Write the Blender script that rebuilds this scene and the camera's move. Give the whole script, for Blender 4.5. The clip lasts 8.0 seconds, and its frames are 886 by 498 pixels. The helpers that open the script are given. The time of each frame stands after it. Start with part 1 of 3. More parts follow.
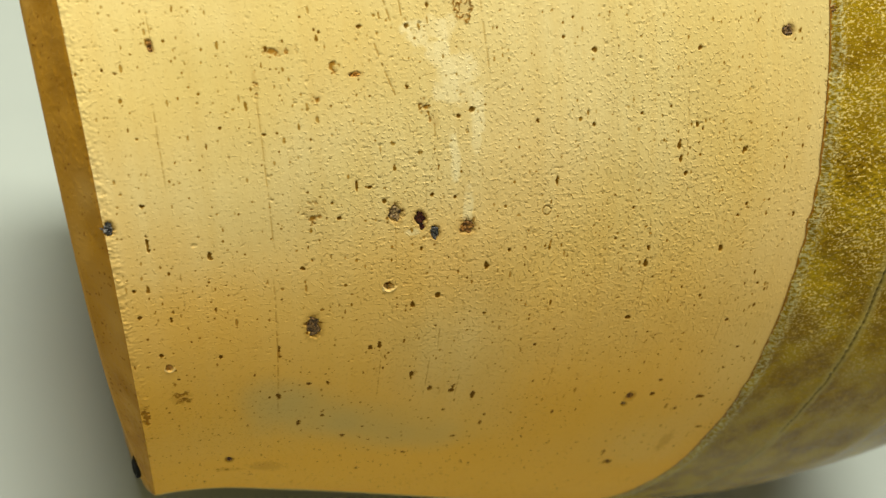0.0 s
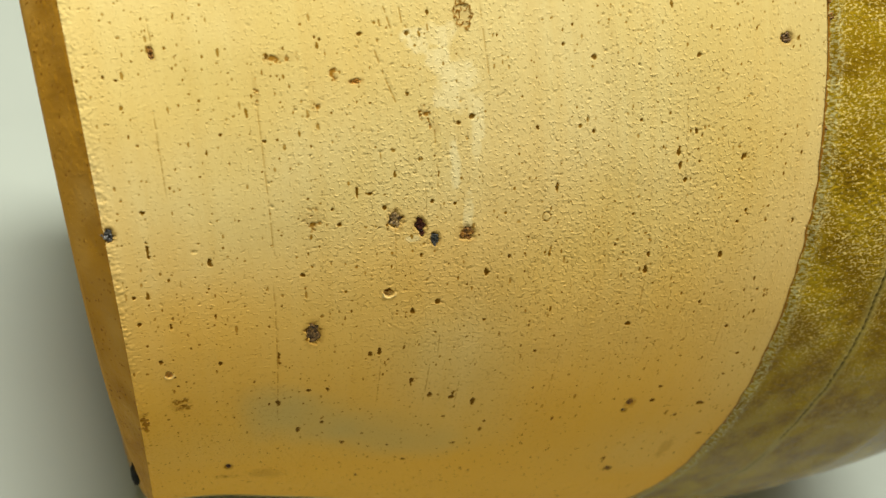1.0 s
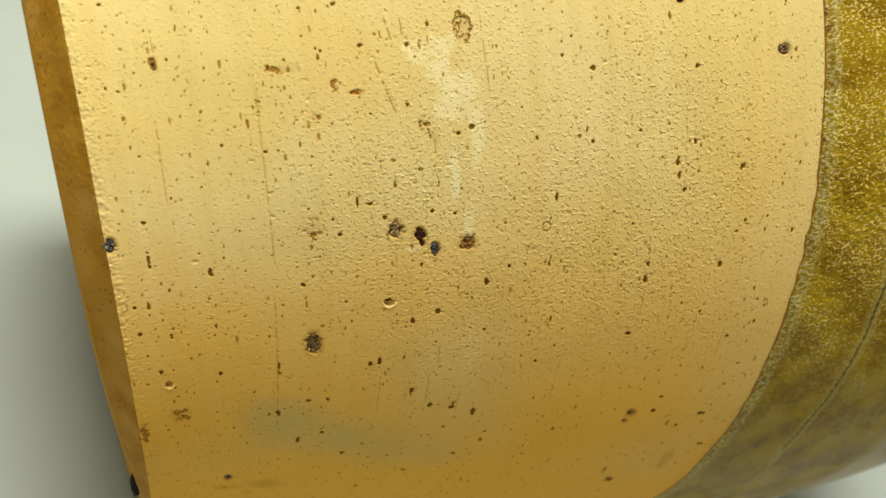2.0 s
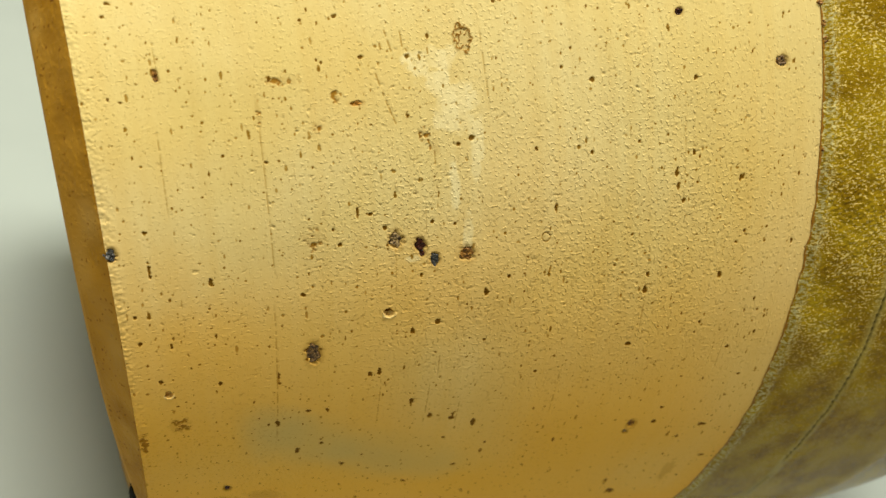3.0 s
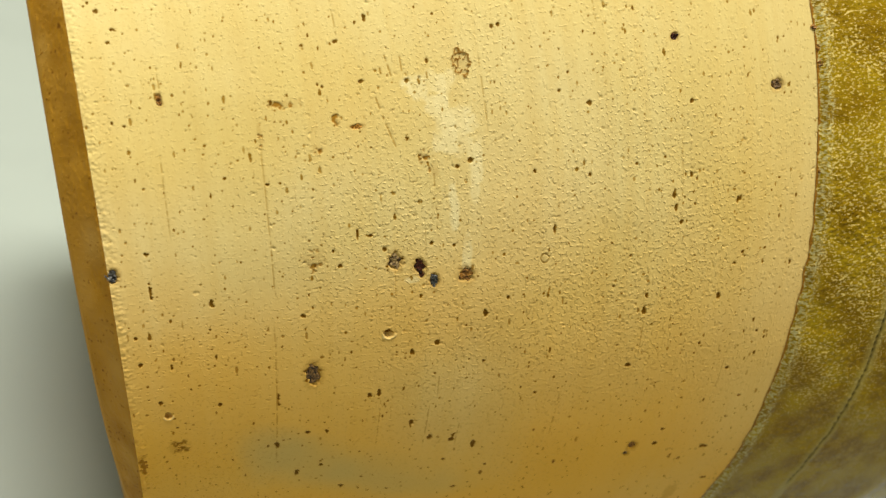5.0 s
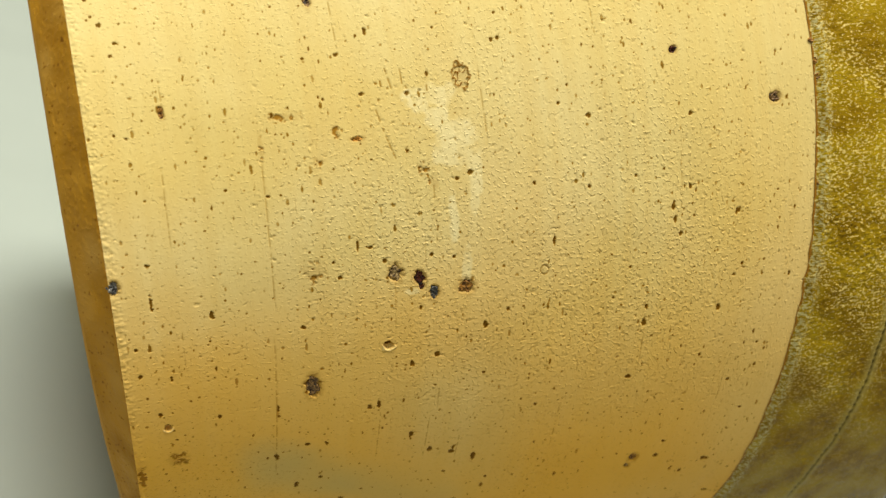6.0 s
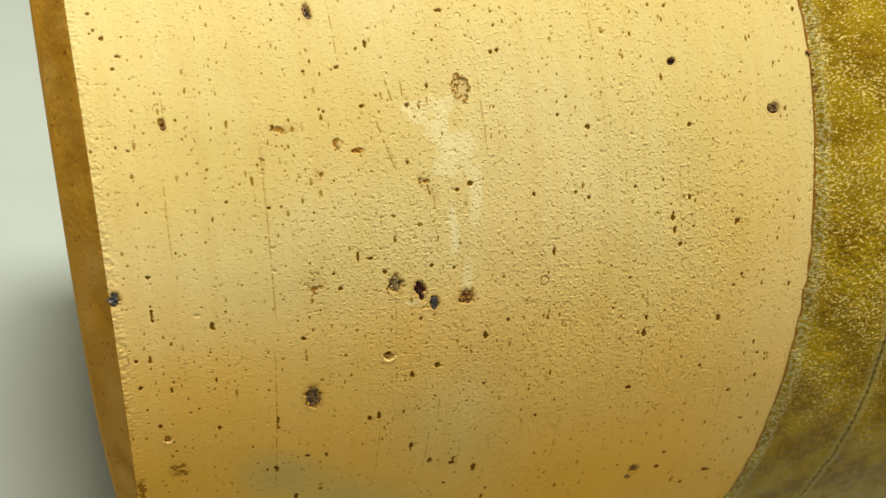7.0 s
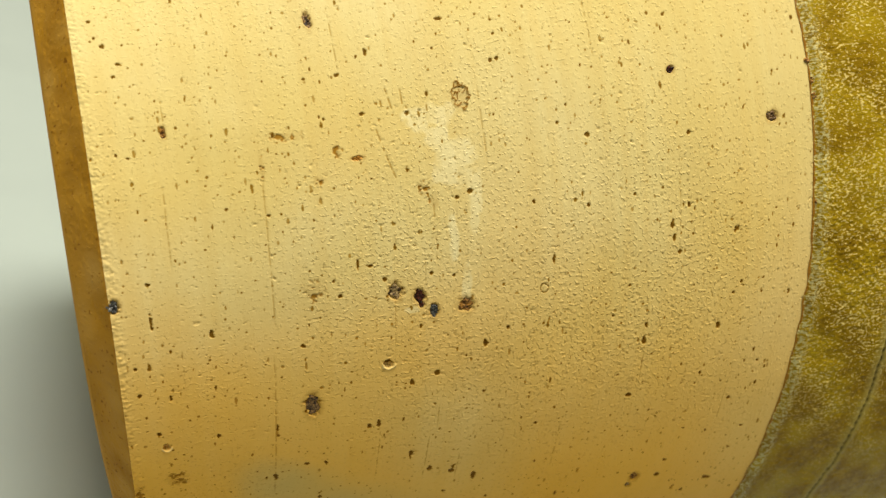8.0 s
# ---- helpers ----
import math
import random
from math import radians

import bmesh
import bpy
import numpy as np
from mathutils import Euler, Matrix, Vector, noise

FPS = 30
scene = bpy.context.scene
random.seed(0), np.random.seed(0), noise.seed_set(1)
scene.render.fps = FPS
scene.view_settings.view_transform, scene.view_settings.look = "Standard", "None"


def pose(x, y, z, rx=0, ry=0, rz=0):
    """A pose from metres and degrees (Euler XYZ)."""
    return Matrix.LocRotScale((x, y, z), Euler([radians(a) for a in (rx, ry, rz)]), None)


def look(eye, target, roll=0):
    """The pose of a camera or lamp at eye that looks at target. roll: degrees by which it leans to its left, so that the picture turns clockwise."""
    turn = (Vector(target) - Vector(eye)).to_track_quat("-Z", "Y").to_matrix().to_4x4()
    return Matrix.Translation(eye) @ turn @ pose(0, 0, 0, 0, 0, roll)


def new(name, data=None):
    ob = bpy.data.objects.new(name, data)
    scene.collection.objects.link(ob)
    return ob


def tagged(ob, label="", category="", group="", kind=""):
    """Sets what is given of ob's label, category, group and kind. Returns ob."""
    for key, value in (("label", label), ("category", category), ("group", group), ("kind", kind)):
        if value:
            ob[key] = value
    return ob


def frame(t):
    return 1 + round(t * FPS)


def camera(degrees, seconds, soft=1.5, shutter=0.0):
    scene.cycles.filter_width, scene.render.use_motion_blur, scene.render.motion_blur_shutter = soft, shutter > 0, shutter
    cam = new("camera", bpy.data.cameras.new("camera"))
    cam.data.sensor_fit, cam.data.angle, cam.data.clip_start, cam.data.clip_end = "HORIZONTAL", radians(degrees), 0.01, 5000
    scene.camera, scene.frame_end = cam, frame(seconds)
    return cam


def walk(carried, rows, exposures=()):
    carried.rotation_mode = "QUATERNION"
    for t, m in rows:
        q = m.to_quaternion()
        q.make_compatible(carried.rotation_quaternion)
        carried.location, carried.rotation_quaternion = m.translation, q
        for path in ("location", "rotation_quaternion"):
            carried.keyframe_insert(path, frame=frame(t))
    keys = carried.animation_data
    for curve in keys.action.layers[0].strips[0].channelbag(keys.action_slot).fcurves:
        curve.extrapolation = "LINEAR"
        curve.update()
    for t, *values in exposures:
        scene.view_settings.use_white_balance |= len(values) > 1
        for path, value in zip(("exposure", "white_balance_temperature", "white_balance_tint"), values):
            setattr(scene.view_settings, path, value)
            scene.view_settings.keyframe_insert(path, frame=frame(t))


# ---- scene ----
cam = camera(69.0, 8.0, soft=1.4)
# A close-up lens: sharp on the top of the wall, softer towards the far edges.
cam.data.dof.use_dof = True
cam.data.dof.focus_distance, cam.data.dof.aperture_fstop = 0.072, 26.0

# One unit of the vase's own axes is 55 mm; its axis is x, from the foot to the mouth.
U = 0.055
VASE = pose(0, 0, 1.140 * U, 58, -18, 0)


def eye(x, y, z, rx, ry, rz):
    return VASE @ pose(x * U, y * U, (2.4087 + z) * U, rx, ry, rz)


walk(cam, [
    (0.0, eye(0.0000, 0.0000, 0.0000, -9.64, -29.46, -5.73)),
    (0.5, eye(-0.0009, 0.0017, -0.0027, -9.49, -29.56, -5.74)),
    (1.0, eye(-0.0027, 0.0017, -0.0010, -9.13, -29.59, -5.72)),
    (1.5, eye(-0.0025, 0.0011, 0.0016, -8.64, -29.52, -5.75)),
    (3.0, eye(-0.0025, 0.0013, 0.0068, -7.28, -29.41, -5.73)),
    (3.5, eye(-0.0014, 0.0025, 0.0099, -6.85, -29.32, -5.75)),
    (4.0, eye(-0.0012, 0.0036, 0.0127, -6.47, -29.30, -5.75)),
    (4.5, eye(-0.0003, 0.0044, 0.0152, -6.01, -29.21, -5.75)),
    (6.0, eye(-0.0009, 0.0072, 0.0203, -4.55, -29.14, -5.79)),
    (6.5, eye(-0.0006, 0.0096, 0.0223, -4.13, -29.10, -5.81)),
    (7.0, eye(-0.0003, 0.0114, 0.0239, -3.73, -29.06, -5.82)),
    (7.5, eye(-0.0004, 0.0128, 0.0242, -3.42, -29.06, -5.81)),
    (8.0, eye(-0.0020, 0.0139, 0.0225, -3.17, -29.17, -5.83)),
])

# ---- light ----
world = bpy.data.worlds.new("room_air")
scene.world = world
world.use_nodes = True
world.node_tree.nodes["Background"].inputs["Color"].default_value = (0.9, 0.95, 1.0, 1)
world.node_tree.nodes["Background"].inputs["Strength"].default_value = 0.15
scene.view_settings.exposure = 0.0

# A diffuse lamp under the ceiling, almost straight above the vase.
lamp = bpy.data.lights.new("ceiling_lamp", "AREA")
lamp.shape, lamp.size, lamp.size_y = "RECTANGLE", 0.68, 0.68
lamp.energy, lamp.color = 52.0, (1.0, 0.975, 0.86)
ceiling_lamp = new("ceiling_lamp", lamp)
ceiling_lamp.matrix_world = look((-0.23, 0.03, 1.66), (-0.23, 0.03, 0), 0)


# ---- materials ----
def material(name, rough=0.6, metal=0.0):
    m = bpy.data.materials.new(name)
    m.use_nodes = True
    shader = m.node_tree.nodes["Principled BSDF"]
    shader.inputs["Roughness"].default_value = rough
    shader.inputs["Metallic"].default_value = metal
    return m, m.node_tree, shader


def node(tree, kind, **settings):
    n = tree.nodes.new(kind)
    for key, value in settings.items():
        if key in n.inputs:
            n.inputs[key].default_value = value
    return n


def mixed(tree, factor, a, b, blend="MIX"):
    """A colour mix; each of factor, a and b is a socket or a value."""
    n = tree.nodes.new("ShaderNodeMix")
    n.data_type, n.blend_type = "RGBA", blend
    for socket, value in ((n.inputs[0], factor), (n.inputs[6], a), (n.inputs[7], b)):
        if isinstance(value, bpy.types.NodeSocket):
            tree.links.new(value, socket)
        else:
            socket.default_value = value if isinstance(value, (int, float)) else (*value, 1)
    return n.outputs[2]


def maths(tree, kind, a, b=0.0):
    n = tree.nodes.new("ShaderNodeMath")
    n.operation = kind
    for socket, value in ((n.inputs[0], a), (n.inputs[1], b)):
        if isinstance(value, bpy.types.NodeSocket):
            tree.links.new(value, socket)
        else:
            socket.default_value = value
    return n.outputs[0]


def ramp(tree, value, low, high):
    """0 at low, 1 at high."""
    n = tree.nodes.new("ShaderNodeMapRange")
    n.interpolation_type = "SMOOTHSTEP"
    n.inputs[1].default_value, n.inputs[2].default_value = low, high
    tree.links.new(value, n.inputs[0])
    return n.outputs[0]


def grain(tree, vector, scale, detail=2.0, rough=0.5, stretch=(1, 1, 1)):
    """A noise over the surface, in patches of about 1 / scale of the vector's unit."""
    mapping = tree.nodes.new("ShaderNodeMapping")
    mapping.inputs["Scale"].default_value = stretch
    tree.links.new(vector, mapping.inputs["Vector"])
    n = node(tree, "ShaderNodeTexNoise", Scale=scale, Detail=detail, Roughness=rough)
    tree.links.new(mapping.outputs[0], n.inputs["Vector"])
    return n.outputs["Fac"]


def bumped(tree, shader, height, strength, distance):
    n = node(tree, "ShaderNodeBump", Strength=strength, Distance=distance)
    tree.links.new(height, n.inputs["Height"])
    tree.links.new(n.outputs[0], shader.inputs["Normal"])


def attribute(tree, name):
    n = tree.nodes.new("ShaderNodeAttribute")
    n.attribute_name = name
    return n.outputs["Fac"]


def clay_material():
    m, t, s = material("buff_stoneware", 0.62)
    s.inputs["Specular IOR Level"].default_value = 0.06
    uv = t.nodes.new("ShaderNodeUVMap")
    uv.uv_map = "surface"
    v = uv.outputs[0]
    broad = ramp(t, grain(t, v, 0.035, 3), 0.3, 0.7)
    bands = ramp(t, grain(t, v, 0.5, 3, 0.6, (1, 0.03, 1)), 0.3, 0.7)
    fine = grain(t, v, 2.2, 4, 0.65)
    col = mixed(t, broad, (0.655, 0.512, 0.185), (0.675, 0.558, 0.26))
    col = mixed(t, maths(t, "MULTIPLY", bands, 0.25), col, (0.57, 0.38, 0.10))
    col = mixed(t, maths(t, "MULTIPLY", ramp(t, fine, 0.52, 0.72), 0.28), col, (0.47, 0.30, 0.07))
    # Browned bevel clay, and on the wall orange bounced light put into the colour.
    col = mixed(t, attribute(t, "bounce_and_burnt"), col, (0.78, 0.405, 0.036))
    col = mixed(t, attribute(t, "grey"), col, (0.44, 0.38, 0.16))
    col = mixed(t, attribute(t, "pale"), col, (0.76, 0.66, 0.36))
    col = mixed(t, attribute(t, "ochre"), col, (0.29, 0.135, 0.007))
    fleck_and_shade = attribute(t, "fleck_and_shade")
    col = mixed(t, ramp(t, fleck_and_shade, 0.0, 0.7), col, (0.85, 0.66, 0.2), "MULTIPLY")
    col = mixed(t, fleck_and_shade, col, (0.10, 0.042, 0.002))
    wear = attribute(t, "wear")
    torn = ramp(t, maths(t, "ADD", grain(t, v, 2.9, 1, 0.4, (1.0, 0.85, 1)), maths(t, "MULTIPLY", wear, 0.06)), 0.60, 0.76)
    # A little brown paints the shaded side of the torn hollows.
    col = mixed(t, maths(t, "MULTIPLY", torn, 0.1), col, (0.25, 0.125, 0.008))
    t.links.new(col, s.inputs["Base Color"])
    rough = t.nodes.new("ShaderNodeMapRange")
    rough.inputs[3].default_value, rough.inputs[4].default_value = 0.5, 0.7
    t.links.new(fine, rough.inputs[0])
    t.links.new(rough.outputs[0], s.inputs["Roughness"])
    relief = maths(t, "SUBTRACT", maths(t, "MULTIPLY", grain(t, v, 4.5, 3, 0.6), 0.35), torn)
    relief = maths(t, "MULTIPLY", relief, maths(t, "ADD", maths(t, "MULTIPLY", wear, 0.9), 0.2))
    bumped(t, s, relief, 1.0, 0.000062)
    return m


def glaze_material():
    """Its surface map gives the distance from the coat's edge and the way round, in millimetres."""
    m, t, s = material("olive_ash_glaze", 0.24)
    uv = t.nodes.new("ShaderNodeUVMap")
    uv.uv_map = "surface"
    v = uv.outputs[0]
    part_uv = t.nodes.new("ShaderNodeSeparateXYZ")
    t.links.new(v, part_uv.inputs[0])
    wander = maths(t, "ADD", part_uv.outputs[0], maths(t, "MULTIPLY", maths(t, "SUBTRACT", grain(t, v, 0.7, 4, 0.65), 0.5), 2.4))
    cloud = ramp(t, grain(t, v, 0.16, 3), 0.35, 0.65)
    mottle = ramp(t, grain(t, v, 0.9, 4, 0.6), 0.35, 0.68)
    col = mixed(t, cloud, (0.18, 0.103, 0.003), (0.32, 0.220, 0.008))
    col = mixed(t, maths(t, "MULTIPLY", mottle, 0.6), col, (0.29, 0.18, 0.005))
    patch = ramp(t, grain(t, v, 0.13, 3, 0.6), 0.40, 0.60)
    # Pale crystals together with the lamp's glints on them, painted as dashes.
    crystal_glint = ramp(t, maths(t, "ADD", grain(t, v, 3.0, 2, 0.6, (0.75, 1.2, 1)), maths(t, "MULTIPLY", maths(t, "ADD", patch, mottle), 0.065)), 0.61, 0.675)
    # The painted glints thin out on the lower side, turned from the lamp.
    glint_fade = ramp(t, maths(t, "ADD", part_uv.outputs[1], maths(t, "MULTIPLY", cloud, 10)), -40, -20)
    crystal_glint = maths(t, "MULTIPLY", crystal_glint, maths(t, "ADD", maths(t, "MULTIPLY", glint_fade, 0.8), 0.2))
    col = mixed(t, maths(t, "MULTIPLY", crystal_glint, 0.78), col, (0.66, 0.52, 0.18))
    pale = maths(t, "MULTIPLY", maths(t, "SUBTRACT", 1.0, ramp(t, wander, 1.1, 2.3)), ramp(t, grain(t, v, 2.2, 3, 0.7), 0.46, 0.60))
    col = mixed(t, maths(t, "MULTIPLY", pale, 0.75), col, (0.50, 0.46, 0.23))
    seam = attribute(t, "seam")
    col = mixed(t, maths(t, "MULTIPLY", seam, 0.55), col, (0.38, 0.31, 0.09))
    col = mixed(t, attribute(t, "crack"), col, (0.03, 0.022, 0.006))
    edge = maths(t, "SUBTRACT", 1.0, ramp(t, maths(t, "ADD", part_uv.outputs[0], maths(t, "MULTIPLY", grain(t, v, 0.9, 3), 1.1)), 0.70, 0.86))
    col = mixed(t, edge, col, (0.25, 0.112, 0.012))
    t.links.new(col, s.inputs["Base Color"])
    s.inputs["Specular IOR Level"].default_value = 0.10
    bumped(t, s, grain(t, v, 3.4, 2, 0.6, (0.75, 1.25, 1)), 0.6, 0.00015)
    return m


def crust_material(name, dark, light, rough=0.55, gloss=0.2):
    m, t, s = material(name, rough)
    v = t.nodes.new("ShaderNodeTexCoord").outputs["Object"]
    col = mixed(t, ramp(t, grain(t, v, 2600, 3, 0.7), 0.4, 0.62), dark, light)
    t.links.new(col, s.inputs["Base Color"])
    s.inputs["Specular IOR Level"].default_value = gloss
    bumped(t, s, grain(t, v, 4000, 2), 0.6, 0.0001)
    return m


def plain_material(name, a, b, scale, rough, bump=0.0):
    m, t, s = material(name, rough)
    v = t.nodes.new("ShaderNodeTexCoord").outputs["Object"]
    n = grain(t, v, scale, 5, 0.6)
    t.links.new(mixed(t, ramp(t, n, 0.35, 0.65), a, b), s.inputs["Base Color"])
    if bump:
        bumped(t, s, grain(t, v, scale * 12, 3), 0.3, bump)
    return m


CLAY = clay_material()
GLAZE = glaze_material()
IRON = crust_material("iron_crust", (0.03, 0.018, 0.012), (0.26, 0.15, 0.055))
RED_IRON = crust_material("dark_red_iron", (0.02, 0.006, 0.004), (0.085, 0.022, 0.010), 0.35)
SLAG = crust_material("blue_black_slag", (0.012, 0.012, 0.012), (0.15, 0.145, 0.135), 0.3, 0.5)
RUST = crust_material("rusty_crust", (0.10, 0.045, 0.012), (0.36, 0.17, 0.03))
ORANGE = crust_material("orange_rust", (0.48, 0.22, 0.03), (0.62, 0.32, 0.06))
FLAKY = crust_material("flaky_iron", (0.05, 0.028, 0.012), (0.42, 0.29, 0.13))
BLACK = crust_material("lump_black", (0.006, 0.006, 0.005), (0.014, 0.012, 0.010), 0.8, 0.05)
TABLE = plain_material("grey_green_laminate", (0.325, 0.365, 0.338), (0.342, 0.384, 0.355), 9, 0.45, 0.00003)
# Colours of the added, unseen room; the beige sets the warmth of the fill.
WALL = plain_material("bounce_wall_beige", (0.26, 0.232, 0.165), (0.30, 0.268, 0.19), 3, 0.85, 0.0004)
FLOOR = plain_material("unseen_floor_brown", (0.20, 0.15, 0.09), (0.25, 0.19, 0.12), 4, 0.6, 0.0003)
METAL = plain_material("grey_table_legs", (0.3, 0.3, 0.3), (0.36, 0.36, 0.36), 20, 0.45)


# ---- making meshes ----
def part(name, bm, mat, parent=None, label=""):
    me = bpy.data.meshes.new(name)
    bm.to_mesh(me)
    bm.free()
    me.materials.append(mat)
    ob = new(name, me)
    ob.parent = parent
    return tagged(ob, label)


def box(bm, x0, x1, y0, y1, z0, z1, bevel=0.0):
    made = bmesh.ops.create_cube(bm, size=1, matrix=Matrix.LocRotScale(((x0 + x1) / 2, (y0 + y1) / 2, (z0 + z1) / 2), None, (x1 - x0, y1 - y0, z1 - z0)))
    if bevel:
        edges = list({e for v in made["verts"] for e in v.link_edges})
        bmesh.ops.bevel(bm, geom=edges, offset=bevel, segments=3, affect="EDGES", profile=0.5)
    return bm


rng = np.random.default_rng(7)
TABLES = [rng.random((257, 257)) for _ in range(12)]


def value_noise(a, b, seed):
    """Smooth noise from -1 to 1 with cells of size 1."""
    tab = TABLES[seed % 12]
    a, b = a + 31.37 + 7.1 * seed, b + 57.73 + 3.3 * seed
    ia, ib = np.floor(a), np.floor(b)
    fa, fb = a - ia, b - ib
    fa, fb = (f * f * f * (f * (f * 6 - 15) + 10) for f in (fa, fb))
    ia, ib = ia.astype(int) % 256, ib.astype(int) % 256
    low = tab[ia, ib] * (1 - fa) + tab[ia + 1, ib] * fa
    high = tab[ia, ib + 1] * (1 - fa) + tab[ia + 1, ib + 1] * fa
    return (low * (1 - fb) + high * fb) * 2 - 1


def turned(a, b, size, seed):
    """The same noise in round grains of that size, its grid turned by the seed."""
    c, s = math.cos(0.6 + seed), math.sin(0.6 + seed)
    return value_noise((a * c - b * s) / size, (a * s + b * c) / size, seed)


def smooth(x):
    x = np.clip(x, 0, 1)
    return x * x * (3 - 2 * x)


def profile(x):
    """The wall's radius along the axis, from the foot to past the belly."""
    s = x + 0.5981
    return 1 + 0.3782 * s ** 2 - 0.1365 * s ** 3 + 0.0142 * s ** 4 + 0.03 * np.exp(-np.maximum(x, 0) / 0.1)


def slope(x):
    return (profile(x + 0.005) - profile(x - 0.005)) / 0.01


def ring_angles(count, low=-1.02, high=0.46, rest=70):
    """Angles round the axis, 0 on top, fine between low and high."""
    return np.concatenate([np.linspace(low, high, count), np.linspace(high, low + 2 * math.pi, rest + 2)[1:-1]])


def sheet(name, x, r, angles, mat, parent, surface, masks=(), label="", flip=False):
    """A sheet of revolution closed round the axis. x, r and both maps of surface are arrays of rows along the axis by angles."""
    rows, cols = x.shape
    th = np.broadcast_to(angles, x.shape)
    co = np.stack([x * U, r * np.sin(th) * U, r * np.cos(th) * U], -1).reshape(-1, 3)
    i, j = np.meshgrid(np.arange(rows - 1), np.arange(cols), indexing="ij")
    k = (j + 1) % cols
    quads = np.stack([i * cols + j, i * cols + k, (i + 1) * cols + k, (i + 1) * cols + j], -1).reshape(-1, 4)
    if flip:
        quads = quads[:, ::-1]
    me = bpy.data.meshes.new(name)
    me.vertices.add(len(co))
    me.vertices.foreach_set("co", co.astype(np.float32).ravel())
    me.loops.add(quads.size)
    me.loops.foreach_set("vertex_index", np.ascontiguousarray(quads, dtype=np.int32).ravel())
    me.polygons.add(len(quads))
    me.polygons.foreach_set("loop_start", np.arange(0, quads.size, 4, dtype=np.int32))
    me.update(calc_edges=True)
    me.polygons.foreach_set("use_smooth", np.ones(len(quads), dtype=bool))
    uv = np.stack([np.broadcast_to(s, x.shape) for s in surface], -1).reshape(-1, 2)
    me.uv_layers.new(name="surface").data.foreach_set("uv", uv[quads.ravel()].astype(np.float32).ravel())
    for key, values in masks:
        me.attributes.new(key, "FLOAT", "POINT").data.foreach_set("value", np.clip(values, 0, 1).astype(np.float32).ravel())
    me.materials.append(mat)
    ob = new(name, me)
    ob.parent = parent
    return tagged(ob, label)


# ---- the room: unseen, added to close the place and bounce light ----
def room():
    x0, x1, y0, y1, z0, z1 = -1.1, 1.4, -1.1, 1.2, -0.74, 1.7
    k = 0.12
    tagged(part("bounce_wall_north", box(bmesh.new(), x0, x1, y1, y1 + k, z0, z1), WALL), "unseen beige wall, added to bounce warm light", "wall", kind="structure")
    tagged(part("bounce_wall_south", box(bmesh.new(), x0, x1, y0 - k, y0, z0, z1), WALL), "unseen beige wall, added to bounce warm light", "wall", kind="structure")
    tagged(part("bounce_wall_west", box(bmesh.new(), x0 - k, x0, y0 - k, y1 + k, z0, z1), WALL), "unseen beige wall, added to bounce warm light", "wall", kind="structure")
    tagged(part("bounce_wall_east", box(bmesh.new(), x1, x1 + k, y0 - k, y1 + k, z0, z1), WALL), "unseen beige wall, added to bounce warm light", "wall", kind="structure")
    tagged(part("floor", box(bmesh.new(), x0 - k, x1 + k, y0 - k, y1 + k, z0 - 0.1, z0), FLOOR), "unseen brown floor, added to close the room", "floor", kind="structure")
    tagged(part("ceiling", box(bmesh.new(), x0 - k, x1 + k, y0 - k, y1 + k, z1, z1 + 0.1), WALL), "unseen beige ceiling, added to bounce warm light", "ceiling", kind="structure")


def table():
    top = tagged(new("table"), "grey table with a smooth matt top", "table")
    part("tabletop", box(bmesh.new(), -0.7, 1.0, -0.45, 0.85, -0.03, 0, 0.004), TABLE, top, "smooth grey tabletop")
    for x in (-0.64, 0.94):
        for y in (-0.39, 0.79):
            part("leg", box(bmesh.new(), x - 0.025, x + 0.025, y - 0.025, y + 0.025, -0.74, -0.03, 0.003), METAL, top)


room()
table()

# ---- the vase ----
FOOT_X, GLAZE_X = 0.0174, 1.336
BEVEL_W, BEVEL_H = 0.0521, 0.0762
MM = 0.001 / U

# Marks on the bare clay: place along the axis, angle, half width and half height in millimetres.
HOLES = [(0.498, -0.268, 0.62, 0.56), (0.085, -0.419, 0.46, 0.52)]
RINGS = [(0.789, -0.155, 0.44, 0.52)]
STREAKS = [
    (1.040, -0.073, 0.22, 0.50), (1.044, -0.096, 0.20, 0.45), (0.082, -0.169, 0.19, 0.73), (0.027, -0.543, 0.43, 1.44),
    (0.485, -0.384, 0.22, 0.60), (0.291, -0.389, 0.18, 0.55), (0.998, -0.242, 0.20, 0.55), (0.806, -0.115, 0.16, 0.56),
    (0.446, -0.101, 0.15, 0.62), (0.548, 0.03, 0.26, 0.40), (1.171, -0.089, 0.30, 0.40), (0.183, -0.2, 0.25, 0.5),
    (1.057, -0.113, 0.23, 0.30), (0.68, -0.237, 0.30, 0.42), (1.122, -0.7, 0.65, 0.70), (1.082, -0.657, 0.3, 0.7),
    (1.261, 0.108, 0.22, 0.45), (0.504, 0.212, 0.22, 0.45),
]
